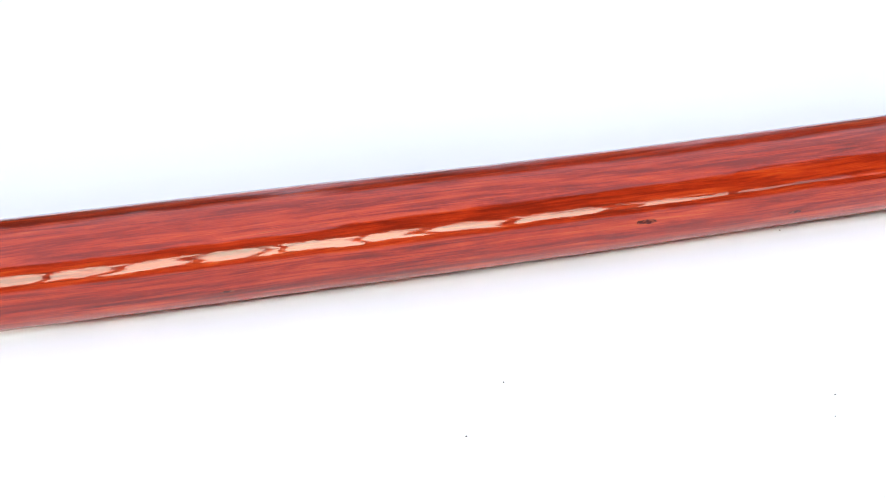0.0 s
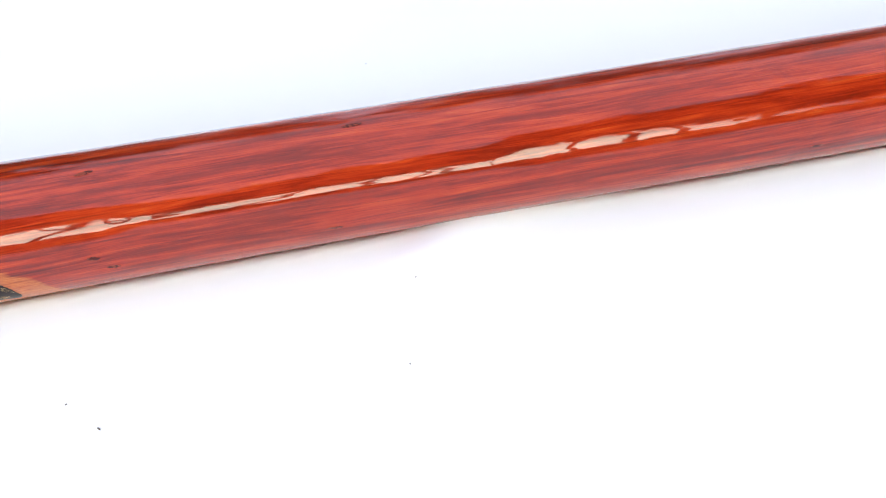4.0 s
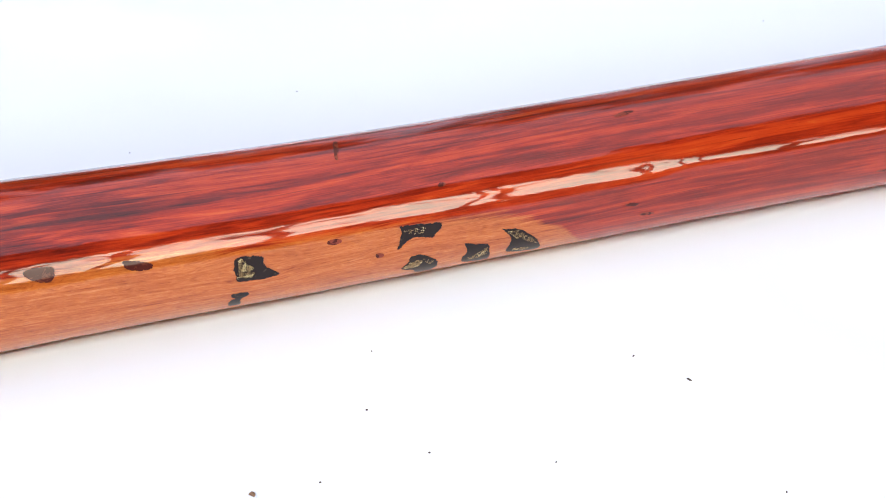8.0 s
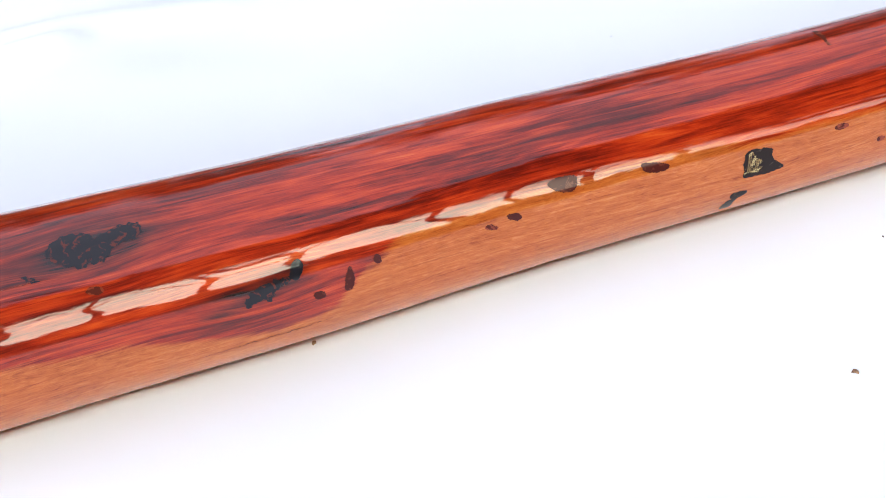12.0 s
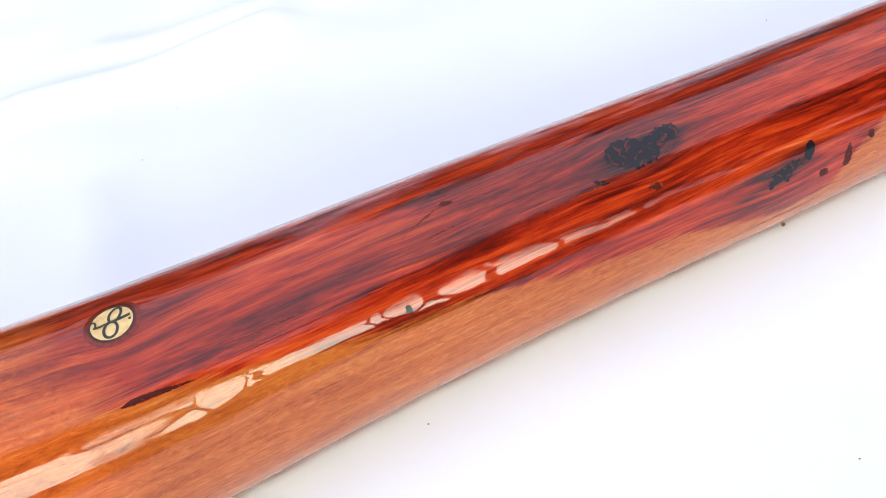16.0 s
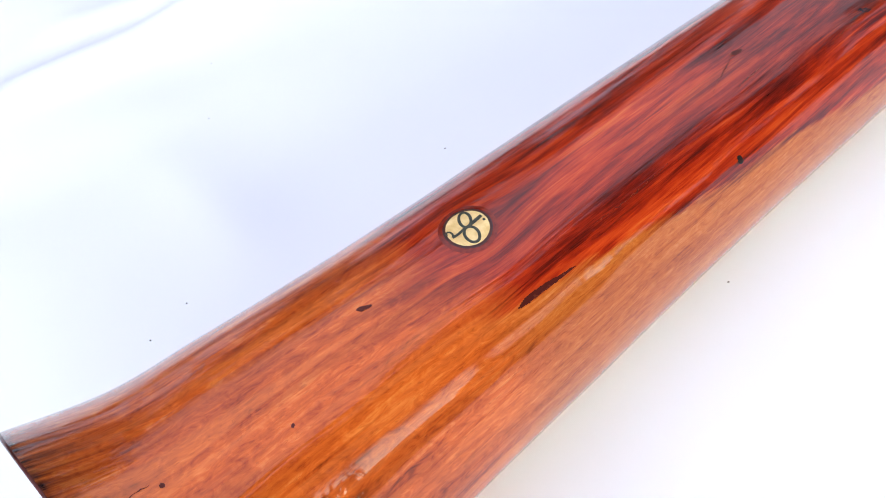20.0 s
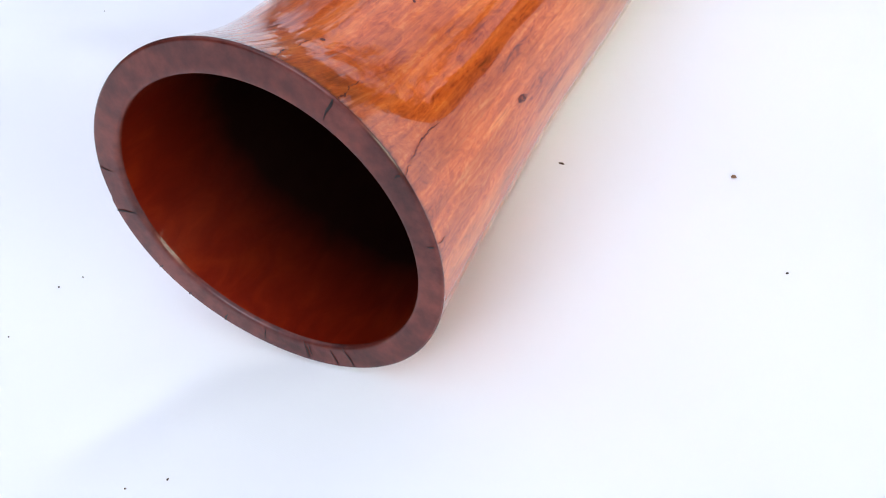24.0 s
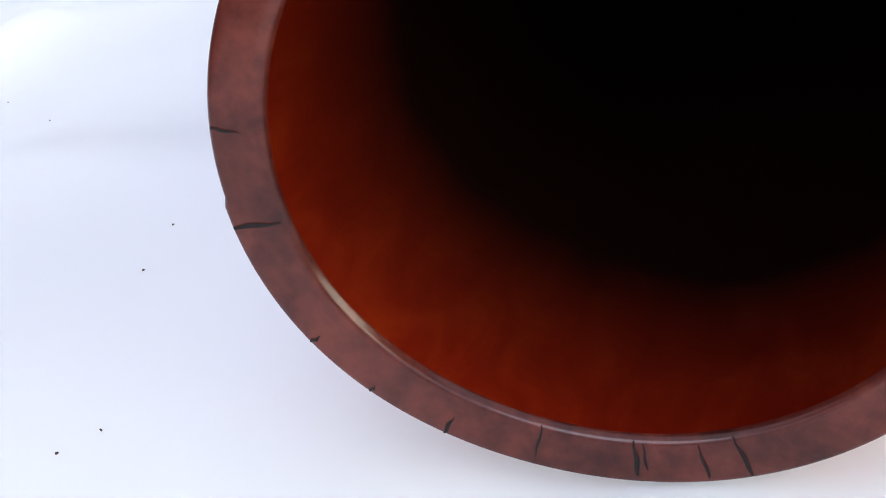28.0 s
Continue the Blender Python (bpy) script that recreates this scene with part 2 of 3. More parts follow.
def make_inlay(name, dark, pale, amount, gloss=0.3):
    n = Nodes(name, Roughness=0.3)
    g = n.noise(n.place(330, 330, 330), 1.0, 4, 0.6, 0.8)
    n.set(n.b, {"Base Color": n.mix(n.span(g, amount, amount + 0.05), dark, pale), "Normal": n.bump(g, 0.1, 0.0002)})
    varnish(n, 0.04, gloss)
    ridges = n.noise(n.place(14, 300, 300), 1.0, 3, 0.55, 0.5)
    n.set(n.b, {"Coat Normal": n.bump(n.math("ADD", n.math("MULTIPLY", ridges, 0.2), n.math("MULTIPLY", g, 0.05)), 0.5, 0.0005)})
    return n.m


def make_cloth():
    n = Nodes("white_cotton", Roughness=0.95)
    weave = n.math("ADD", n.node("TexWave", {"Vector": n.place(1, 0, 0), "Scale": 520.0, "Distortion": 1.0}).outputs[1],
                   n.node("TexWave", {"Vector": n.place(0, 1, 0), "Scale": 520.0, "Distortion": 1.0}).outputs[1])
    soft = n.noise(n.place(5, 5, 5), 1.0, 3, 0.5)
    n.set(n.b, {"Base Color": n.mix(soft, (0.77, 0.78, 0.84), (0.83, 0.83, 0.85)), "Sheen Weight": 0.1,
                "Normal": n.bump(weave, 0.02, 0.0003, n.bump(soft, 0.2, 0.01))})
    return n.m


def plain(name, dark, light, scale, rough=0.8):
    n = Nodes(name, Roughness=rough)
    g = n.noise(n.place(scale, scale, scale), 1.0, 5, 0.6)
    n.set(n.b, {"Base Color": n.ramp(g, (0.35, dark), (0.65, light)), "Normal": n.bump(g, 0.3, 0.2 / scale)})
    return n.m


M_WOOD, M_RIM, M_BORE, M_CLOTH = make_wood(), make_rim(), make_bore(), make_cloth()
M_RESIN = make_inlay("black_resin", (0.018, 0.011, 0.010), (0.05, 0.035, 0.025), 0.62)
M_BROWN = make_inlay("dark_brown_resin", (0.060, 0.010, 0.007), (0.11, 0.022, 0.012), 0.58)
M_GOLD = make_inlay("gold_flake", (0.24, 0.15, 0.06), (0.50, 0.38, 0.18), 0.5)
M_KNOT = make_inlay("charred_knot", (0.008, 0.007, 0.011), (0.085, 0.012, 0.006), 0.56, 0.7)
M_MARK = make_inlay("knot_brown", (0.07, 0.012, 0.007), (0.19, 0.034, 0.014), 0.5)
M_SPLIT = make_inlay("dark_split", (0.085, 0.016, 0.008), (0.2, 0.04, 0.014), 0.5)
M_DISC = plain("pale_boxwood", (0.62, 0.40, 0.14), (0.78, 0.58, 0.27), 300, 0.35)
M_BURN = plain("burnt_line", (0.015, 0.018, 0.014), (0.05, 0.05, 0.035), 900, 0.5)
M_CRACK = plain("crack_black", (0.006, 0.003, 0.003), (0.018, 0.008, 0.008), 600, 0.95)
M_CRUMB = plain("dry_crumb", (0.03, 0.018, 0.012), (0.10, 0.06, 0.04), 700, 0.8)
M_LEAFBIT = plain("dry_leaf_brown", (0.10, 0.045, 0.02), (0.30, 0.17, 0.09), 500, 0.8)
M_GROUND = plain("dry_lawn", (0.035, 0.045, 0.018), (0.10, 0.10, 0.05), 6, 0.9)
M_LEAF = plain("gum_leaf", (0.018, 0.035, 0.012), (0.06, 0.085, 0.03), 2, 0.6)
M_BARK = plain("gum_bark", (0.07, 0.05, 0.04), (0.22, 0.18, 0.14), 8, 0.85)

# ---- shape of the instrument ----
KX = np.array([0.00000, 0.03000, 0.06000, 0.10000, 0.15000, 0.20000, 0.30000, 0.40000, 0.50000, 0.60000, 0.75000, 0.90000, 1.05000, 1.20000, 1.40000, 1.65000])
KR = np.array([0.05750, 0.05224, 0.04980, 0.04675, 0.04470, 0.04237, 0.03864, 0.03644, 0.03338, 0.03130, 0.02888, 0.02749, 0.02742, 0.02703, 0.02676, 0.02649])
KY = np.array([-0.00000, 0.00199, 0.00520, 0.00927, 0.01360, 0.01594, 0.01935, 0.02374, 0.02374, 0.02221, 0.01105, -0.00169, -0.00592, -0.00442, -0.00542, -0.00542])
KZ = np.array([0.06180, 0.05505, 0.05160, 0.04772, 0.04278, 0.04118, 0.03719, 0.02980, 0.02745, 0.02451, 0.02897, 0.03471, 0.03462, 0.03075, 0.03075, 0.03075])
RIM = [-0.16936, 0.15322, 0.00006, 0.06103, 0.00825, 0.00929, 0.01665, -0.00713, 0.04823, 0.02486, 0.02188, 0.00956, -0.00277]


def curve(s, v):
    """Smooth value at s along the stick through the stations KX."""
    s = np.asarray(s, float)
    m = np.gradient(v, KX)
    i = np.clip(np.searchsorted(KX, s) - 1, 0, len(KX) - 2)
    h = KX[i + 1] - KX[i]
    t = np.clip((s - KX[i]) / h, -0.3, 1.3)
    return v[i] * (1 + 2 * t) * (1 - t) ** 2 + m[i] * h * t * (1 - t) ** 2 + v[i + 1] * t * t * (3 - 2 * t) + m[i + 1] * h * t * t * (t - 1)


# Low crests shaped to thin the highlight in the camera's view: from s, to s, angles there, height.
CRESTS = ((0.172, 0.236, 145.7, 147.3, 0.0006), (0.745, 0.90, 154.5, 158.0, 0.0005))


def skin(s, a, lift=0.0):
    """Point on the outer skin at s metres from the bell and angle a (radians), lifted off it."""
    s, a = np.asarray(s, float), np.asarray(a, float)
    w = np.clip(1 - s / 0.07, 0, 1) ** 2
    lobes = 1 + w * (RIM[4] * np.cos(2 * a) + RIM[5] * np.sin(2 * a) + RIM[6] * np.cos(3 * a) + RIM[7] * np.sin(3 * a))
    lobes = lobes + w * 0.021 * np.exp(-((np.degrees(a) - 326) / 40) ** 2)
    lobes = lobes + w * 0.012 * (np.exp(-((np.degrees(a) - 15) / 30) ** 2) + np.exp(-((np.degrees(a) - 375) / 30) ** 2))
    carved = 0.00004 * (np.sin(s * 95 + 2 * a) * np.sin(3 * a + 1.3) + np.sin(s * 61 - 3 * a + 0.7) + 0.6 * np.sin(s * 170 + 5 * a))
    for s0, s1, d0, d1, h in CRESTS:
        d = np.degrees(a) - (d0 + (d1 - d0) * np.clip((s - s0) / (s1 - s0), -0.3, 1.3))
        along = np.clip((s - s0) / 0.02 + 0.5, 0, 1) * np.clip((s1 - s) / 0.02 + 0.5, 0, 1)
        carved = carved + h * np.exp(-(d / 9.0) ** 2) * along * along * (3 - 2 * along)
    r = curve(s, KR) * lobes + lift + carved * (1 - w)
    dy, dz = r * np.cos(a), r * np.sin(a)
    return np.stack([s + w * (RIM[0] * dy + RIM[1] * dz), curve(s, KY) + dy, curve(s, KZ) + dz], -1)


def mesh(name, verts, faces, material, parent=None, smooth=True, label=""):
    me = bpy.data.meshes.new(name)
    me.from_pydata(np.asarray(verts, float).tolist(), [], faces)
    me.materials.append(material)
    me.polygons.foreach_set("use_smooth", [smooth] * len(me.polygons))
    ob = new(name, me)
    ob.parent = parent
    return tagged(ob, label)


def tube(p):
    n, k = p.shape[:2]
    f = [(i * k + j, i * k + (j + 1) % k, (i + 1) * k + (j + 1) % k, (i + 1) * k + j) for i in range(n - 1) for j in range(k)]
    return p.reshape(-1, 3), f


def bumps(s, a, spots):
    """Sum of soft spots (s, degrees, spread along, spread around in metres)."""
    out = 0 * s
    for s0, d0, ws, wa in spots:
        da = (np.degrees(a) - d0) * np.pi / 180 * curve(s, KR)
        out = out + np.exp(-((s - s0) / ws) ** 2 - (da / wa) ** 2)
    return out


didge = tagged(new("didgeridoo"), "glossy varnished red gum didgeridoo with flared bell lying on white cloth", "didgeridoo")

# Sapwood starts below this angle (degrees) along the stick.
SAP = np.array([(-0.1, 118), (0.10, 122), (0.125, 130), (0.14, 136), (0.169, 140), (0.195, 147.6), (0.227, 154.5), (0.268, 160), (0.305, 171),
                (0.34, 177), (0.358, 182), (0.376, 190), (0.395, 196), (0.408, 195), (0.417, 190), (0.428, 172), (0.44, 163), (0.447, 158),
                (0.475, 155.5), (0.50, 153.4), (0.557, 155), (0.573, 159), (0.616, 161), (0.655, 163.4), (0.68, 169.7), (0.689, 175.5),
                (0.6975, 186), (0.702, 193), (0.707, 209), (0.73, 255), (1.7, 275)])
S = np.concatenate([np.linspace(0.0012, 0.05, 50)[:-1], np.linspace(0.05, 0.9, 560)[:-1], np.linspace(0.9, 1.5, 220)])
A = np.linspace(0, 2 * np.pi, 220, endpoint=False)
GS, GA = np.meshgrid(S, A, indexing="ij")
body = mesh("body", *tube(skin(GS, GA)), M_WOOD, didge, label="red heartwood with orange sapwood under gloss varnish")
bm = body.data
deg = np.degrees(GA)
fields = {
    "sapwood": (deg - np.interp(GS, SAP[:, 0], SAP[:, 1])) * np.pi / 180 * curve(GS, KR),
    "flare": 0.128 - GS + 0.012 * np.sin(3 * GA),
    "purple": np.clip(bumps(GS, GA, [(0.158, 104, 0.022, 0.016), (0.30, 118, 0.05, 0.012), (0.225, 122, 0.04, 0.009)]), 0, 1),
    "ink": np.clip(0.8 * bumps(GS, GA, [(0.337, 120, 0.013, 0.0085), (0.354, 117, 0.013, 0.0075), (0.345, 124, 0.016, 0.006), (0.404, 160, 0.008, 0.0035), (0.396, 164.5, 0.009, 0.0042), (0.387, 170, 0.009, 0.0038), (0.377, 174, 0.007, 0.0018), (0.383, 163, 0.012, 0.002)])
                   + 0.5 * bumps(GS, GA, [(0.318, 130, 0.014, 0.003), (0.28, 128, 0.035, 0.0025), (0.25, 112, 0.03, 0.002), (0.71, 92, 0.05, 0.003),
                                          (0.50, 122, 0.03, 0.003), (0.445, 73, 0.012, 0.003), (0.425, 76, 0.03, 0.002), (1.05, 88, 0.12, 0.004), (0.012, 128, 0.006, 0.006), (0.35, 150, 0.03, 0.002), (0.545, 116, 0.02, 0.0022)])
                   + 0.9 * np.exp(-(GS / 0.0022) ** 2) + 0.85 * np.exp(-(GS / 0.016) ** 2) * np.exp(-((deg - 86) / 24) ** 2) + 0.35 * np.exp(-(GS / 0.01) ** 2) * np.exp(-((deg - 131) / 10) ** 2), 0, 1),
}
for key, value in fields.items():
    bm.attributes.new(key, "FLOAT", "POINT").data.foreach_set("value", value.ravel().astype(np.float32))
corner = np.empty(len(bm.loops), np.int32)
bm.loops.foreach_get("vertex_index", corner)
u, v = GS.ravel()[corner], GA.ravel()[corner] * 0.04
v = np.where((v < 0.01) & (np.repeat(v.reshape(-1, 4).max(1), 4) > 0.2), v + 2 * np.pi * 0.04, v)
for s0, d0, ws, wv in ((0.343, 119, 0.022, 0.012), (0.394, 165, 0.022, 0.010), (0.146, 98, 0.016, 0.011), (0.153, 137, 0.016, 0.004), (0.645, 196, 0.02, 0.012), (0.582, 175, 0.014, 0.010)):
    dv = v - radians(d0) * 0.04
    v = v - 0.6 * dv * np.exp(-((u - s0) / ws) ** 2 - (dv / wv) ** 2)
v = v + 0.0012 * np.sin(u * 17 + 1.0) + 0.0004 * np.sin(u * 41 + 60 * v) + 0.0001 * np.sin(u * 113 + 150 * v)
bm.uv_layers.new(name="UVMap").data.foreach_set("uv", np.stack([u, v], -1).ravel().astype(np.float32))

# End face of the bell with softened edges, and the bore behind it.
k = len(A)
ri = RIM[8] * (1 + RIM[9] * np.cos(2 * A) + RIM[10] * np.sin(2 * A) + RIM[11] * np.cos(3 * A) + RIM[12] * np.sin(3 * A))


def rim_plane(y, z, back=0.0):
    return np.stack([RIM[0] * y + RIM[1] * (z - KZ[0]) + back, y, z], -1)


edge_in = np.stack([RIM[2] + ri * np.cos(A), RIM[3] + ri * np.sin(A)], -1)
edge_out = skin(np.zeros(k), A)[:, 1:]


def rim_at(f, back=0.0):
    p = edge_out * (1 - f) + edge_in * f
    return rim_plane(p[:, 0], p[:, 1], back)


rows = [skin(np.full(k, 0.0012), A), rim_at(0.02, 0.0005), rim_at(0.07, 0.0001)] + [rim_at(f) for f in np.linspace(0.12, 0.88, 7)]
rows += [rim_at(0.94, 0.0002), rim_at(0.985, 0.0007), rim_at(1.0, 0.0016)]
mesh("bell_rim", *tube(np.stack(rows)), M_RIM, didge, label="dark purple-brown end grain of the bell")
bore = [rows[-1]]
for s in np.linspace(0.012, 1.44, 70):
    w = min(1.0, s / 0.12)
    r = (1 - w) * (ri - 0.05 * s) + w * (curve(s, KR) - 0.0095 - 0.005 * min(1, s / 0.4))
    cy, cz = (1 - w) * RIM[2] + w * curve(s, KY), (1 - w) * RIM[3] + w * curve(s, KZ)
    tilt = (1 - w) ** 2
    dy, dz = r * np.cos(A), r * np.sin(A)
    bore.append(np.stack([s + 0.0016 * (1 - w) + tilt * (RIM[0] * dy + RIM[1] * dz), cy + dy, cz + dz], -1))
mesh("bore", *tube(np.stack(bore)), M_BORE, didge, label="orange-brown varnished lip, with the bore's shade put into its colour")
mouth = [skin(np.full(k, 1.5), A), skin(np.full(k, 1.502), A, -0.003), skin(np.full(k, 1.502), A, -0.010), bore[-1]]
mesh("mouthpiece", *tube(np.stack(mouth)), M_RIM, didge)


def inside(px, py, poly):
    hit = np.zeros(px.shape, bool)
    for (x0, y0), (x1, y1) in zip(poly, np.roll(poly, -1, 0)):
        with np.errstate(divide="ignore", invalid="ignore"):
            cut = (y0 > py) != (y1 > py)
            hit ^= cut & (px < (x1 - x0) * (py - y0) / (y1 - y0 + 1e-12) + x0)
    return hit


def rounded(poly, times=2):
    for _ in range(times):
        nxt = np.roll(poly, -1, 0)
        poly = np.stack([0.8 * poly + 0.2 * nxt, 0.2 * poly + 0.8 * nxt], 1).reshape(-1, 2)
    return poly


def patch(name, outline, material, parent=didge, lift=0.00012, cell=0.0003, jag=0.00012, holes=0.0, label="", soft=2):
    """A thin fill let into the skin; outline in metres from the bell and degrees round the stick."""
    o = np.array(outline, float)
    r = float(curve(o[:, 0].mean(), KR))
    poly = rounded(np.stack([o[:, 0], np.radians(o[:, 1]) * r], -1), soft)
    lo, hi = poly.min(0) - cell, poly.max(0) + cell
    nx, ny = np.ceil((hi - lo) / cell).astype(int) + 1
    x, y = np.meshgrid(lo[0] + cell * np.arange(nx), lo[1] + cell * np.arange(ny), indexing="ij")
    cx, cy = x[:-1, :-1] + cell / 2, y[:-1, :-1] + cell / 2
    wx = jag * (np.sin(cx * 1300 + 1.7 * np.sin(cy * 900)) + 0.5 * np.sin(cy * 2900 + cx * 700))
    wy = jag * (np.sin(cy * 1500 + 1.9 * np.sin(cx * 800)) + 0.5 * np.sin(cx * 2300 - cy * 900))
    keep = inside(cx + wx, cy + wy, poly)
    if holes:
        keep &= (np.sin(cx * 5200 + 2 * np.sin(cy * 3100)) * np.sin(cy * 4700 + 2 * np.sin(cx * 2700))) > holes
    ids = -np.ones(x.shape, int)
    for di in (0, 1):
        for dj in (0, 1):
            ids[di:nx - 1 + di, dj:ny - 1 + dj][keep] = 0
    ids[ids == 0] = np.arange((ids == 0).sum())
    used = ids >= 0
    i, j = np.nonzero(keep)
    faces = np.stack([ids[i, j], ids[i + 1, j], ids[i + 1, j + 1], ids[i, j + 1]], -1).tolist()
    return mesh(name, skin(x[used], y[used] / r, lift), faces, material, parent, label=label)


def oval(s, d, ls, lw, turn=0.0, n=10):
    """Outline of an oval mark, ls by lw metres, turned by degrees."""
    r = float(curve(s, KR))
    t = np.linspace(0, 2 * np.pi, n, endpoint=False)
    c, q = math.cos(radians(turn)), math.sin(radians(turn))
    x, y = ls / 2 * np.cos(t), lw / 2 * np.sin(t)
    return np.stack([s + c * x - q * y, d + np.degrees((q * x + c * y) / r)], -1)


# Black resin fills with gold flakes in the sapwood.
fill = patch("resin_inlay", [(0.5761, 164.1), (0.5866, 167.3), (0.5856, 172.2), (0.5865, 176.7), (0.5912, 184.1), (0.5868, 186), (0.5786, 185.8), (0.5732, 184.4), (0.5746, 179.8), (0.5738, 175)], M_RESIN, label="black resin fill with gold flakes")
patch("gold_flake", [(0.5769, 166.1), (0.5784, 165.9), (0.5794, 171.6), (0.5821, 173.3), (0.5806, 182.3), (0.5770, 181.6), (0.5738, 183), (0.5761, 174.3)], M_GOLD, fill, 0.0002, 0.0002, 0.0003, 0.05)
patch("resin_inlay", [(0.5701, 195.7), (0.5760, 197), (0.5768, 199.9), (0.5753, 202.5), (0.5724, 204.6), (0.5713, 216.6), (0.5661, 214.1), (0.5682, 204.3), (0.5710, 203.2), (0.5694, 200.7)], M_RESIN)
fill = patch("resin_inlay", [(0.6386, 163), (0.6452, 163.9), (0.6504, 164.8), (0.6551, 166), (0.6545, 170), (0.6502, 177.3), (0.6495, 176.3), (0.6433, 173.6), (0.6405, 175.9), (0.6369, 182.6), (0.6362, 181.6), (0.6385, 172.5), (0.6393, 167.3)], M_RESIN)
patch("gold_flake", [(0.640, 167), (0.646, 167), (0.650, 169), (0.647, 172), (0.641, 170.5)], M_GOLD, fill, 0.0002, 0.0002, 0.0003, 0.45)
fill = patch("resin_inlay", [(0.6356, 205.9), (0.6403, 196.9), (0.6406, 191.1), (0.6459, 190.3), (0.6513, 202.1), (0.6508, 211.7), (0.6480, 220.1), (0.6416, 218.3), (0.6413, 210.3)], M_RESIN)
patch("gold_flake", [(0.6364, 205), (0.6406, 198.5), (0.6438, 195.4), (0.6452, 198.1), (0.6442, 203.9), (0.6406, 207.8)], M_GOLD, fill, 0.0002, 0.0002, 0.0003, -0.35)
patch("gold_flake", [(0.645, 196), (0.649, 200), (0.650, 206), (0.647, 204)], M_GOLD, fill, 0.0002, 0.0002, 0.0003, 0.3)
fill = patch("resin_inlay", [(0.6622, 187), (0.6666, 191), (0.6712, 193.1), (0.6721, 197.6), (0.6719, 220.8), (0.6651, 218.3), (0.6606, 214.6), (0.6609, 204.2), (0.6630, 201), (0.6631, 193.6)], M_RESIN)
patch("gold_flake", [(0.664, 206), (0.668, 203), (0.671, 195), (0.6716, 204), (0.668, 212), (0.663, 212)], M_GOLD, fill, 0.0002, 0.0002, 0.0003, 0.12)
fill = patch("resin_inlay", [(0.6769, 179.4), (0.6798, 182), (0.6836, 182.8), (0.6873, 189.2), (0.6908, 198.1), (0.6928, 210.5), (0.6912, 218.7), (0.6775, 210.7), (0.6804, 196.6), (0.6808, 191.9), (0.6787, 183.7)], M_RESIN)
patch("gold_flake", [(0.679, 183), (0.684, 184.5), (0.690, 198), (0.691, 206), (0.686, 196), (0.681, 190)], M_GOLD, fill, 0.0002, 0.0002, 0.0003, 0.25)
patch("gold_flake", [(0.681, 206), (0.688, 208), (0.688, 213), (0.681, 210)], M_GOLD, fill, 0.0002, 0.0002, 0.0003, 0.1)
patch("resin_inlay", [(0.5000, 151.4), (0.5043, 149.4), (0.5120, 150.7), (0.5103, 159.9), (0.5059, 160.8), (0.5012, 155.6)], M_BROWN, label="dark brown resin fill")
patch("resin_inlay", [(0.5353, 154.7), (0.5391, 155.3), (0.5465, 159.5), (0.5451, 164.2), (0.5361, 161.5)], M_BROWN)
patch("resin_inlay", oval(0.486, 166.2, 0.0062, 0.0030, 20), M_BROWN)
patch("resin_inlay", oval(0.477, 168.6, 0.0052, 0.0022, 20), M_MARK)
patch("resin_inlay", oval(0.4348, 167.1, 0.0030, 0.0040), M_BROWN)
patch("resin_inlay", oval(0.4116, 178.9, 0.0046, 0.0038, 25), M_BROWN)
patch("resin_inlay", [(0.4205, 180.5), (0.4215, 175), (0.4240, 166.4), (0.4252, 167), (0.4256, 173), (0.4240, 179.5), (0.4222, 182)], M_BROWN)
patch("resin_inlay", [(0.1402, 137.3), (0.1450, 135.4), (0.1520, 135.9), (0.1590, 137.3), (0.1675, 138.8), (0.1600, 138.9), (0.1530, 138.5), (0.1450, 138.2)], M_BROWN, jag=0.00008, soft=3, cell=0.0002)
patch("resin_inlay", oval(0.2397, 150.7, 0.0026, 0.0034), M_RESIN)
patch("resin_inlay", [(0.6196, 84), (0.6218, 84), (0.6216, 95), (0.6207, 107), (0.6197, 106)], M_SPLIT)
patch("resin_inlay", oval(0.0768, 172.6, 0.0064, 0.0024, 20), M_MARK)

# Natural knots.
knot = patch("knot", [(0.3289, 119.9), (0.3318, 110.9), (0.3397, 109.2), (0.3463, 116), (0.3412, 131.9), (0.3343, 127.8), (0.3305, 122.1)], M_KNOT, jag=0.0004, cell=0.0002, label="charred black knot")
patch("knot_lobe", [(0.3440, 117), (0.3550, 109.9), (0.3618, 113.9), (0.3591, 121.4), (0.3512, 123), (0.3482, 129.6), (0.3425, 131)], M_KNOT, knot, 0.00013, jag=0.0004, cell=0.0002)
patch("knot", [(0.3195, 127.7), (0.3225, 128), (0.3271, 132), (0.3235, 133.4)], M_KNOT, jag=0.0003)
patch("knot", oval(0.4068, 160.0, 0.0080, 0.0046, -62), M_KNOT, jag=0.00015, cell=0.0002, label="charred black knot")
patch("knot", [(0.4050, 161.5), (0.4000, 161.8), (0.3930, 163.5), (0.3880, 167), (0.3852, 173), (0.3885, 174.2), (0.3920, 171.5), (0.3950, 173.5), (0.3972, 170), (0.3990, 167.8), (0.4040, 165)], M_KNOT, jag=0.0005, cell=0.0002)
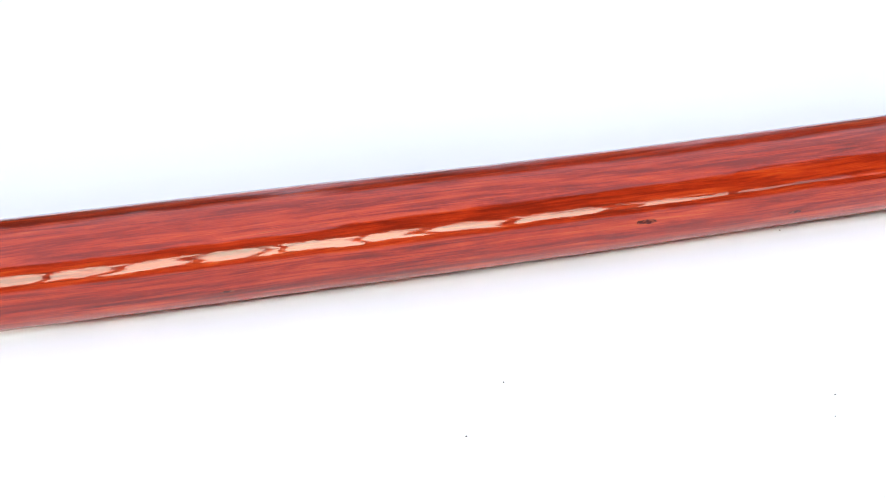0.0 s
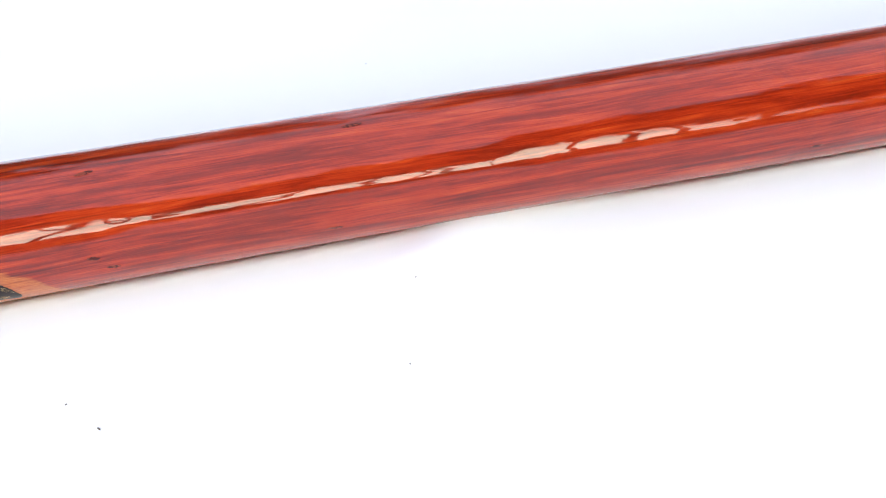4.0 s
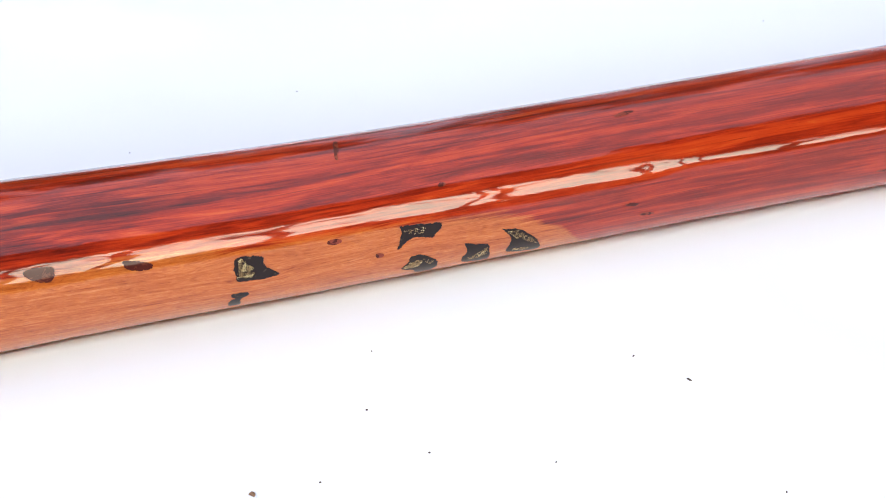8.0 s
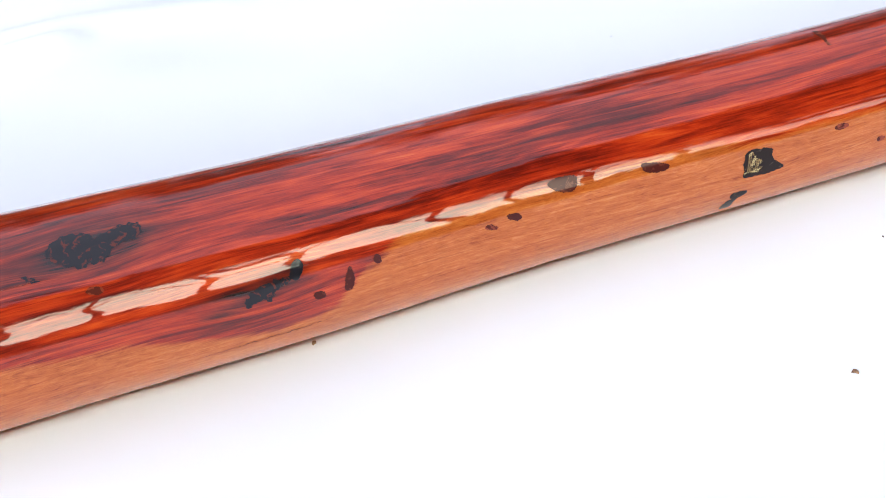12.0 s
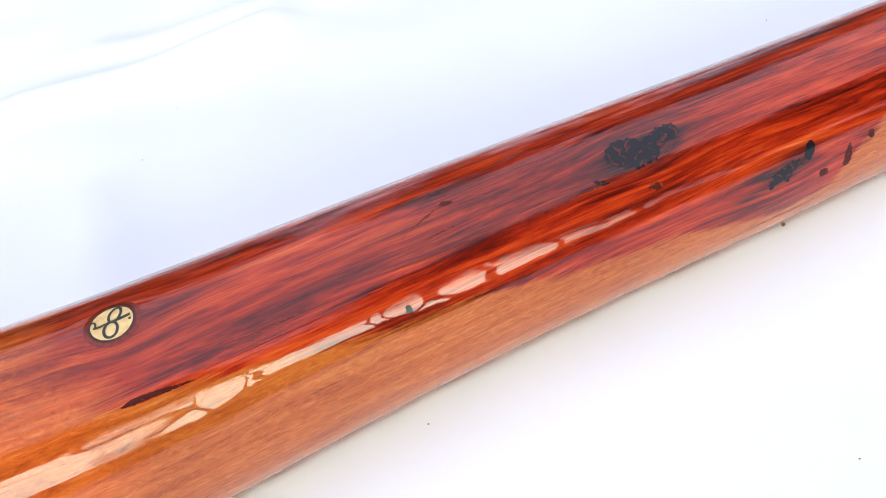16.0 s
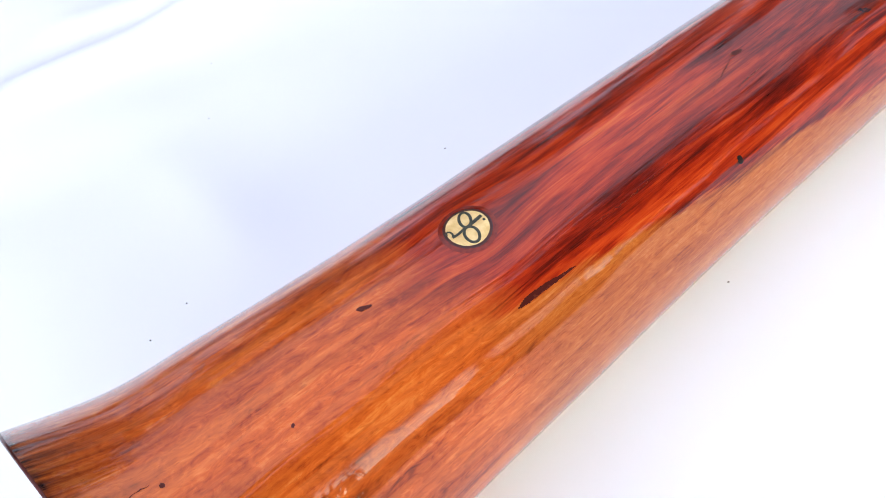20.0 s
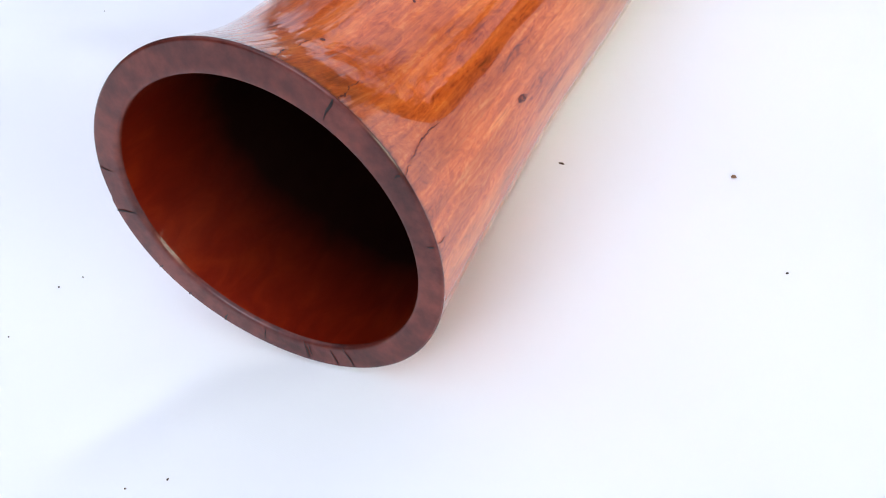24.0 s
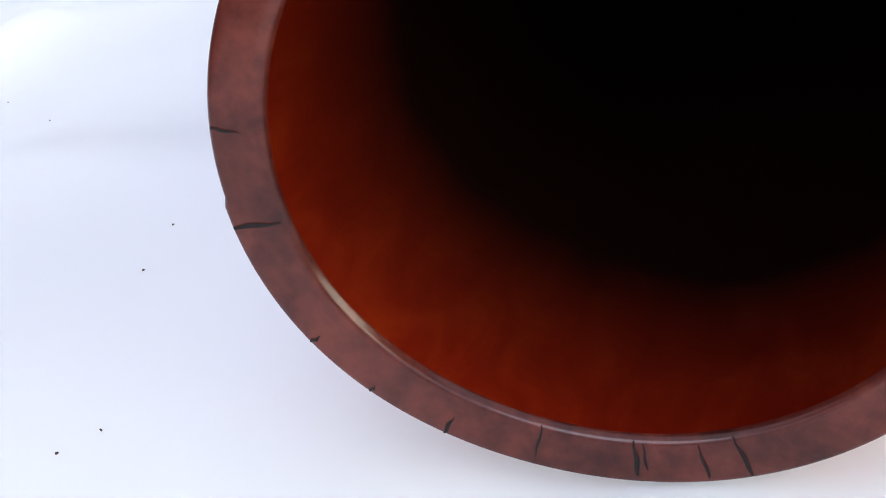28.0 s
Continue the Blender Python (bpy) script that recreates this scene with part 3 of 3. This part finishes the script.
for s0, d0, l0, w0, t0 in ((0.3419, 143.6, 0.006, 0.003, 10), (0.2675, 106.4, 0.006, 0.002, 10), (0.6293, 184.2, 0.0032, 0.0026, 0), (0.6136, 166.2, 0.0060, 0.0024, 0),
                           (0.6575, 138.9, 0.0035, 0.0018, 0), (0.7310, 107.6, 0.008, 0.0020, -8), (0.7278, 180.4, 0.0055, 0.0018, 8), (0.7341, 193.2, 0.0060, 0.0018, 8),
                           (0.8410, 100.7, 0.0085, 0.0020, -5), (0.8265, 193.3, 0.0065, 0.0016, 5), (1.0380, 195.4, 0.0070, 0.0016, 0), (1.2530, 175.3, 0.012, 0.0028, 3),
                           (1.3375, 192, 0.008, 0.0022, 0), (0.1037, 100.7, 0.0052, 0.0018, 20), (0.0673, 119.9, 0.0012, 0.0010, 0), (0.0292, 111, 0.0020, 0.0016, 0)):
    patch("knot", oval(s0, d0, l0, w0, t0), M_MARK, cell=0.00018, jag=0.0001)

# Cracks that run in from the bell and along the sapwood.
def split(points, width, material=M_SPLIT):
    """A hairline crack along (s, degrees) points, widest in its middle."""
    p = np.array(points, float)
    f = np.linspace(0, 1, len(p))
    half = np.degrees(width * 0.22 * (0.35 + np.sin(np.pi * f) ** 0.7) / curve(p[:, 0], KR))
    patch("crack", np.concatenate([p + np.stack([0 * f, half], -1), (p - np.stack([0 * f, half], -1))[::-1]]), material, cell=0.00015, jag=0.0002, soft=1)


split([(0.0012, 113.5), (0.005, 112.5), (0.009, 111.2), (0.0125, 110.7)], 0.0008)
split([(0.0155, 110.2), (0.019, 109.9), (0.0225, 109.2), (0.027, 108.8)], 0.0005)
split([(0.0012, 132.0), (0.0035, 131.0), (0.006, 131.2), (0.009, 130.4)], 0.0014)
split([(0.009, 130.6), (0.012, 129.6), (0.0165, 129.0), (0.021, 128.8)], 0.0006)
split([(0.0012, 156.6), (0.005, 155.2), (0.0085, 154.9)], 0.0008)
split([(0.010, 154.2), (0.016, 153.0), (0.022, 151.6), (0.028, 151.2), (0.039, 152.0)], 0.0006)
split([(0.0012, 177.6), (0.004, 178.6), (0.0075, 178.2), (0.010, 179.4)], 0.0007)
split([(0.365, 201.5), (0.388, 200.2), (0.400, 200.9), (0.415, 199.5)], 0.0007, M_MARK)
split([(0.300, 217.5), (0.307, 216.8), (0.318, 216.2)], 0.0006, M_MARK)
split([(0.247, 118.0), (0.251, 114.0), (0.256, 112.0), (0.262, 108.5), (0.266, 106.5)], 0.0005, M_MARK)
split([(0.256, 122.4), (0.262, 121.4), (0.270, 120.9)], 0.0008)
split([(0.300, 134.0), (0.318, 131.5), (0.330, 131.8)], 0.0006)
split([(0.180, 130.5), (0.196, 131.5), (0.215, 130.2)], 0.0006, M_MARK)

# Cracks in the end face.
for d0, f0, f1, w0 in ((131, 0.05, 0.75, 0.0005), (157, 0.07, 0.3, 0.0005), (179, 0.07, 0.35, 0.0004), (260, 0.15, 0.9, 0.0004), (270.5, 0.2, 1.0, 0.0006), (268.5, 0.35, 0.95, 0.0003),
                       (252, 0.1, 1.0, 0.0005), (288, 0.3, 1.0, 0.0003), (304.8, 0.07, 0.5, 0.0005), (333, 0.07, 0.3, 0.0004), (356.6, 0.07, 0.93, 0.0006), (13, 0.07, 0.6, 0.0004), (320, 0.07, 0.25, 0.0004)):
    i0 = int(d0 / 360 * k)
    p0, p1 = rim_at(f0)[i0], rim_at(f1)[i0]
    side = np.cross(p1 - p0, (1, 0, 0))
    side /= np.linalg.norm(side)
    st = np.linspace(0, 1, 7)
    mid = p0 + (p1 - p0) * st[:, None] + side * (0.00015 * np.sin(st * 9 + d0))[:, None] + np.array([-0.00012, 0, 0])
    wide = (0.6 * w0 * (0.35 + np.sin(np.pi * np.clip(st + 0.12, 0, 1))))[:, None] * side
    mesh("crack", np.concatenate([mid - wide, mid + wide]), [(i, i + 1, i + 8, i + 7) for i in range(6)], M_CRACK, didge)

# Maker's disc: a groove, a pale wooden disc and burnt strokes.
DS, DD = 0.1464, 98.0
DR = float(curve(DS, KR))


def on_disc(x, y, lift):
    """x along the stick, y round it, in metres from the disc's centre."""
    return skin(DS + np.asarray(x), radians(DD) + np.asarray(y) / DR, lift)


t0 = np.linspace(0, 2 * np.pi, 72, endpoint=False)


def ring(r0, r1, l0, l1, m=5):
    return tube(np.stack([on_disc((r0 + (r1 - r0) * f) * np.cos(t0), (r0 + (r1 - r0) * f) * np.sin(t0), l0 + (l1 - l0) * f) for f in np.linspace(0, 1, m)]))


disc = mesh("maker_disc", *ring(0.0001, 0.0072, 0.00035, 0.00035, 9), M_DISC, didge, label="pale round wooden inlay with a burnt mark")
# Groove ring is not sunk; the recess's shadow is put into its dark red.
M_GROOVE = plain("red_groove", (0.025, 0.003, 0.002), (0.06, 0.007, 0.004), 500, 0.3)
M_LIP = plain("red_lip", (0.12, 0.010, 0.005), (0.20, 0.020, 0.008), 500, 0.12)
mesh("disc_groove", *ring(0.0072, 0.0082, 0.00034, 0.00030, 4), M_GROOVE, disc, label="dark red groove ring with the recess's shade in its colour")
mesh("disc_lip", *ring(0.0082, 0.0098, 0.00030, 0.00008, 4), M_LIP, disc, label="worn red lip of the recess")


def stroke(path_xy, width):
    p = np.asarray(path_xy, float)
    d = np.gradient(p, axis=0)
    nrm = np.stack([-d[:, 1], d[:, 0]], -1) / (np.linalg.norm(d, axis=1)[:, None] + 1e-9)
    a, b = p - nrm * width / 2, p + nrm * width / 2
    both = np.concatenate([a, b])
    q = len(p)
    mesh("burnt_stroke", on_disc(both[:, 0], both[:, 1], 0.0005), [(i, i + 1, i + 1 + q, i + q) for i in range(q - 1)], M_BURN, disc)


tt = np.linspace(0, 2 * np.pi, 40)
for ax, ay, half, wide in ((0.42, -0.91, 0.0033, 0.0019), (-0.22, 0.97, 0.0032, 0.0023)):
    out, across = half * (1 - np.cos(tt)), wide * np.sin(tt)
    stroke(np.stack([ax * out - ay * across, ay * out + ax * across], -1), 0.0010)
tt = np.linspace(0, 1, 12)
stroke(np.stack([-0.0062 + 0.0062 * tt, 0.0002 * np.sin(tt * 5)], -1), 0.0010)
stroke(np.stack([0.0064 * tt, -0.0007 * tt], -1), 0.0013)
stroke(np.stack([-0.0062 + 0.0009 * np.sin(tt * 4.4), -0.0014 + 0.0014 * np.cos(tt * 4.4)], -1), 0.0007)
tt = np.linspace(0, 2 * np.pi, 12)
stroke(np.stack([0.0060 + 0.00028 * np.cos(tt), 0.0012 + 0.00028 * np.sin(tt)], -1), 0.0005)

# ---- cloth and ground ----
gx = np.concatenate([np.linspace(-2.4, -1.0, 20)[:-1], np.linspace(-1.0, 2.3, 412), np.linspace(2.3, 4.0, 24)[1:]])
gy = np.concatenate([np.linspace(-0.85, -0.08, 60)[:-1], np.linspace(-0.08, 0.1, 70)[:-1], np.linspace(0.1, 1.1, 110), np.linspace(1.1, 3.2, 30)[1:]])
X, Y = np.meshgrid(gx, gy, indexing="ij")
Z = curve(np.clip(X, 0, 1.3), KZ - KR)


def crease(x, y, pts, height, width):
    """Height of a soft ridge along a line of points."""
    p = np.array(pts, float)
    best = np.full(x.shape, 9.0)
    for a, b in zip(p[:-1], p[1:]):
        d = b - a
        f = np.clip(((x - a[0]) * d[0] + (y - a[1]) * d[1]) / (d @ d), 0, 1)
        best = np.minimum(best, np.hypot(x - a[0] - f * d[0], y - a[1] - f * d[1]))
    return height * np.exp(-(best / width) ** 2)


side_r = curve(np.clip(X, 0, 1.5), KR)
off = (curve(np.clip(X, 0, 1.5), KY) - Y) / side_r
tuck = 0.18 * side_r * np.clip((X - 0.05) / 0.08, 0, 1) * np.clip((1.52 - X) / 0.03, 0, 1)
Z = Z + np.where(off < 0.60, tuck * np.clip(off / 0.60, 0, 1) ** 2, tuck * np.exp(-np.clip(off - 0.60, 0, 9) / 0.30)) - 0.0004
Z = Z + crease(X, Y, [(-0.05, 0.36), (0.0, 0.415), (0.05, 0.44), (0.13, 0.432), (0.25, 0.42)], 0.012, 0.022)
Z = Z + crease(X, Y, [(0.12, 0.50), (0.22, 0.47), (0.37, 0.435)], 0.007, 0.022)
Z = Z + crease(X, Y, [(0.10, 0.27), (0.104, 0.18)], 0.003, 0.02)
Z = Z + crease(X, Y, [(0.86, -0.035), (0.90, -0.01), (0.95, 0.0)], 0.006, 0.012)
Z = Z + crease(X, Y, [(0.80, -0.15), (0.76, -0.07)], 0.003, 0.02)
Z = Z + crease(X, Y, [(0.82, 0.40), (0.87, 0.415), (0.89, 0.44), (0.96, 0.446)], 0.012, 0.014)
# Shallow dip added to darken the cloth where the bell's shadow lies.
Z = Z - crease(X, Y, [(-0.07, 0.055), (-0.03, 0.034), (-0.005, 0.008)], 0.0012, 0.010)
waves = 0.0022 * np.sin(X * 9 + 2 * np.sin(Y * 5)) + 0.0016 * np.sin(X * 17 - Y * 23 + 1.5 * np.sin(X * 7 + Y * 11)) + 0.0012 * np.sin(X * 31 + Y * 13 + 2 * np.sin(Y * 19))
Z = Z + waves * np.clip(np.abs(Y - 0.02) * 7 - 0.6, 0, 1)
far = np.maximum(np.maximum(-2.2 - X, X - 3.8), np.maximum(-0.7 - Y, Y - 3.0))
Z = Z - 0.06 * np.clip(far / 0.15, 0, 1) ** 1.5
ny = len(gy)
top = np.stack([X, Y, Z], -1).reshape(-1, 3)
cells = [(i * ny + j, (i + 1) * ny + j, (i + 1) * ny + j + 1, i * ny + j + 1) for i in range(len(gx) - 1) for j in range(ny - 1)]
tagged(mesh("cloth", top, cells, M_CLOTH), "white cotton sheet with soft creases spread on the ground", "cloth")
n = 48
ang = np.linspace(0, 2 * np.pi, n, endpoint=False)
rad = np.array([0.01, 3, 8, 20, 60, 300, 2500])
gp = np.stack([np.stack([0.6 + r * np.cos(ang), r * np.sin(ang), np.full(n, -0.075)], -1) for r in rad])
tagged(mesh("ground", *tube(gp), M_GROUND), "dry lawn round the cloth", "ground", kind="structure")


def cloth_z(x, y):
    i, j = np.abs(gx - x).argmin(), np.abs(gy - y).argmin()
    return float(Z[i, j])


# ---- unseen trees and hedge, added to block sky and shape the varnish's reflections ----
rng = np.random.default_rng(7)


def leaves(centres, size):
    """Small folded leaf clumps, four corners each, round the given centres."""
    m = len(centres)
    a, b = rng.normal(size=(m, 3)), rng.normal(size=(m, 3))
    a /= np.linalg.norm(a, axis=1)[:, None]
    b -= (a * b).sum(1)[:, None] * a
    b /= np.linalg.norm(b, axis=1)[:, None]
    ln = size * rng.uniform(0.6, 1.4, (m, 1))
    p = np.stack([centres - a * ln, centres + b * ln * 0.4, centres + a * ln, centres - b * ln * 0.4], 1).reshape(-1, 3)
    return p, [(4 * i, 4 * i + 1, 4 * i + 2, 4 * i + 3) for i in range(m)]


def limb(points, r0, r1, n=8):
    p = np.array(points, float)
    r = np.linspace(r0, r1, len(p))
    t = np.linspace(0, 2 * np.pi, n, endpoint=False)
    return np.stack([np.stack([c[0] + q * np.cos(t), c[1] + q * np.sin(t), 0 * t + c[2]], -1) for c, q in zip(p, r)])


def tree(az, dist, base, height, spread, trunk, clumps=1500):
    x, y = 0.6 + dist * math.sin(radians(az)), dist * math.cos(radians(az))
    lean = rng.uniform(-0.5, 0.5, 2)
    t = new("tree")
    t.location = (x, y, -0.075)
    tagged(t, "unseen tall gum tree with a bare lower trunk and dark leafy crown, added to shape reflections", "tree", "trees behind the lawn")
    hs = np.linspace(0, height * 0.85, 12)
    phase = rng.uniform(0, 6)
    wave = [(lean[0] * h / 5 + 0.14 * math.sin(1.3 * h + phase), lean[1] * h / 5, h) for h in hs]
    mesh("trunk", *tube(limb(wave, trunk, trunk * 0.5)), M_BARK, t)
    for q in range(4):
        a, h0 = rng.uniform(0, 6.28), base * rng.uniform(0.85, 1.2)
        mesh("limb", *tube(limb([(lean[0] * h0 / 5 + f * spread * 0.7 * math.cos(a), lean[1] * h0 / 5 + f * spread * 0.7 * math.sin(a), h0 + 2.2 * f) for f in np.linspace(0, 1, 5)], trunk * 0.45, trunk * 0.15)), M_BARK, t)
    for q in range(4):
        a, h0, rise = rng.uniform(-0.5, 0.5) + math.pi * (q % 2), base * rng.uniform(0.55, 0.85), rng.uniform(0.8, 2.6)
        mesh("branch", *tube(limb([(lean[0] * h0 / 5 + f * 1.0 * math.cos(a), lean[1] * h0 / 5 + f * 0.8 * math.sin(a), h0 + rise * f + 0.2 * math.sin(5 * f + q)) for f in np.linspace(0, 1, 8)], trunk * 0.5, trunk * 0.2, 6)), M_BARK, t)
    m = clumps
    d = rng.normal(size=(m, 3))
    d /= np.linalg.norm(d, axis=1)[:, None]
    c = d * rng.uniform(0.25, 1.0, (m, 1)) ** 0.5 * (1 + 0.25 * np.sin(5 * d[:, :1] + 4 * d[:, 2:]))
    c = c * np.array([spread, spread, (height - base) / 2]) + np.array([lean[0], lean[1], (height + base) / 2])
    mesh("crown", *leaves(c, 0.55), M_LEAF, t, smooth=False)


for az, low in ((131, 3.6), (138, 4.2), (145, 4.6), (151, 5.2), (157, 7.4), (162, 7.6), (167, 8.0), (171.5, 8.2), (177, 8.5), (182, 8.7), (187.5, 8.9), (194, 8.7), (200, 8.5), (206, 8.1), (214, 7.6)):
    tree(az + rng.uniform(-1.5, 1.5), 14 + rng.uniform(-0.5, 0.5), low, (15 if az < 148 else 17 if az < 165 else 13) + rng.uniform(-0.6, 0.6), 2.4, rng.uniform(0.10, 0.16))
for az in (-62, -44, -29, -15, -3, 10, 24, 39, 55):
    tree(az, 12 + rng.uniform(-1, 1), 1.6, 14 + rng.uniform(-5, 3), 1.5, 0.12, 420)
for az in (72, 84, 94, 103, 112, 121):
    tree(az, 13 + rng.uniform(-1, 1), 2.0, 7 + rng.uniform(-1.5, 1.5), 1.6, 0.12, 60)


def hedge(a0, a1, dist, low, high, label):
    m = int(abs(a1 - a0) * dist * 6 * high / 2)
    az, d = np.radians(rng.uniform(a0, a1, m)), dist + rng.uniform(0, 1.2, m)
    crest = high * (1 + 0.12 * np.sin(az * 37) + 0.08 * np.sin(az * 83 + 1))
    z = rng.uniform(low, 1, m) * crest
    p, f = leaves(np.stack([0.6 + d * np.sin(az), d * np.cos(az), z - 0.075], -1), 0.3)
    tagged(mesh("hedge", p, f, M_LEAF, smooth=False), label, "hedge", kind="stuff")


hedge(120, 245, 12.0, 0.0, 2.1, "unseen dark clipped hedge along the lawn, added to shape reflections")
hedge(-70, -9, 11.0, 0.0, 3.6, "unseen tall dark shrubs along the lawn, added to shape reflections")
hedge(-9, 75, 14.0, 0.0, 1.5, "unseen low dark hedge along the lawn, added to shape reflections")
hedge(75, 120, 12.0, 0.0, 1.6, "unseen low dark hedge along the lawn, added to shape reflections")
hedge(245, 300, 12.0, 0.0, 1.6, "unseen low dark hedge along the lawn, added to shape reflections")


# ---- crumbs on the cloth ----
def crumb(x, y, size):
    m = 7
    t = np.linspace(0, 2 * np.pi, m, endpoint=False)
    r = rng.uniform(0.6, 1.2, m)
    long, wide, tall = ((0.0005, 0.00035, 0.0003), (0.0013, 0.0004, 0.0004), (0.0013, 0.0009, 0.0007))[size]
    turn = rng.uniform(0, 3.14)
    px, py = r * long * np.cos(t), r * wide * np.sin(t)
    ring0 = np.stack([px * math.cos(turn) - py * math.sin(turn), px * math.sin(turn) + py * math.cos(turn), 0 * t], -1)
    v = np.concatenate([ring0, ring0 * 0.75 + (0, 0, tall), [(0, 0, tall * 1.3)]])
    f = [(i, (i + 1) % m, (i + 1) % m + m, i + m) for i in range(m)] + [(i + m, (i + 1) % m + m, 2 * m) for i in range(m)] + [tuple(range(m - 1, -1, -1))]
    ob = mesh("crumb" if size < 2 else "leaf_fragment", v, f, M_CRUMB if size < 2 else M_LEAFBIT, smooth=False)
    ob.location = (x, y, cloth_z(x, y) + 0.0001)
    if size < 2:
        tagged(ob, "tiny dark crumb on the white cloth", "crumb", "crumbs on the cloth")
    else:
        tagged(ob, "small brown dry leaf fragment on the white cloth", "leaf fragment", "leaf fragments on the cloth")


for x, y, size in ((0.726, -0.082, 1), (0.619, -0.031, 0), (0.614, -0.060, 0), (0.633, -0.085, 0), (0.673, -0.101, 0), (0.572, -0.086, 2), (0.595, -0.087, 0), (0.736, -0.133, 0),
                   (0.712, -0.065, 0), (0.600, 0.193, 0), (0.863, 0.152, 0), (0.506, 0.160, 0), (0.402, 0.001, 2), (0.620, -0.104, 0), (0.591, -0.105, 0), (1.302, -0.140, 0)):
    crumb(x, y, size)
for x, y, size in ((1.295, -0.152, 0), (1.337, -0.023, 0), (1.159, -0.100, 0), (1.135, -0.129, 0), (0.844, -0.088, 0), (0.855, -0.044, 0), (1.065, -0.150, 0), (0.847, -0.165, 0),
                   (0.119, -0.089, 2), (0.103, -0.031, 1), (0.084, -0.120, 0), (-0.072, 0.026, 0), (-0.063, 0.015, 0), (-0.025, 0.124, 0), (-0.070, 0.116, 0), (-0.051, 0.123, 0)):
    crumb(x, y, size)
for x, y, size in ((-0.069, 0.108, 0), (-0.017, 0.118, 0), (0.062, 0.162, 0), (0.135, 0.293, 0), (0.164, 0.356, 0), (0.230, -0.018, 0), (0.209, 0.147, 0), (0.039, 0.154, 0), (0.353, -0.106, 0)):
    crumb(x, y, size)
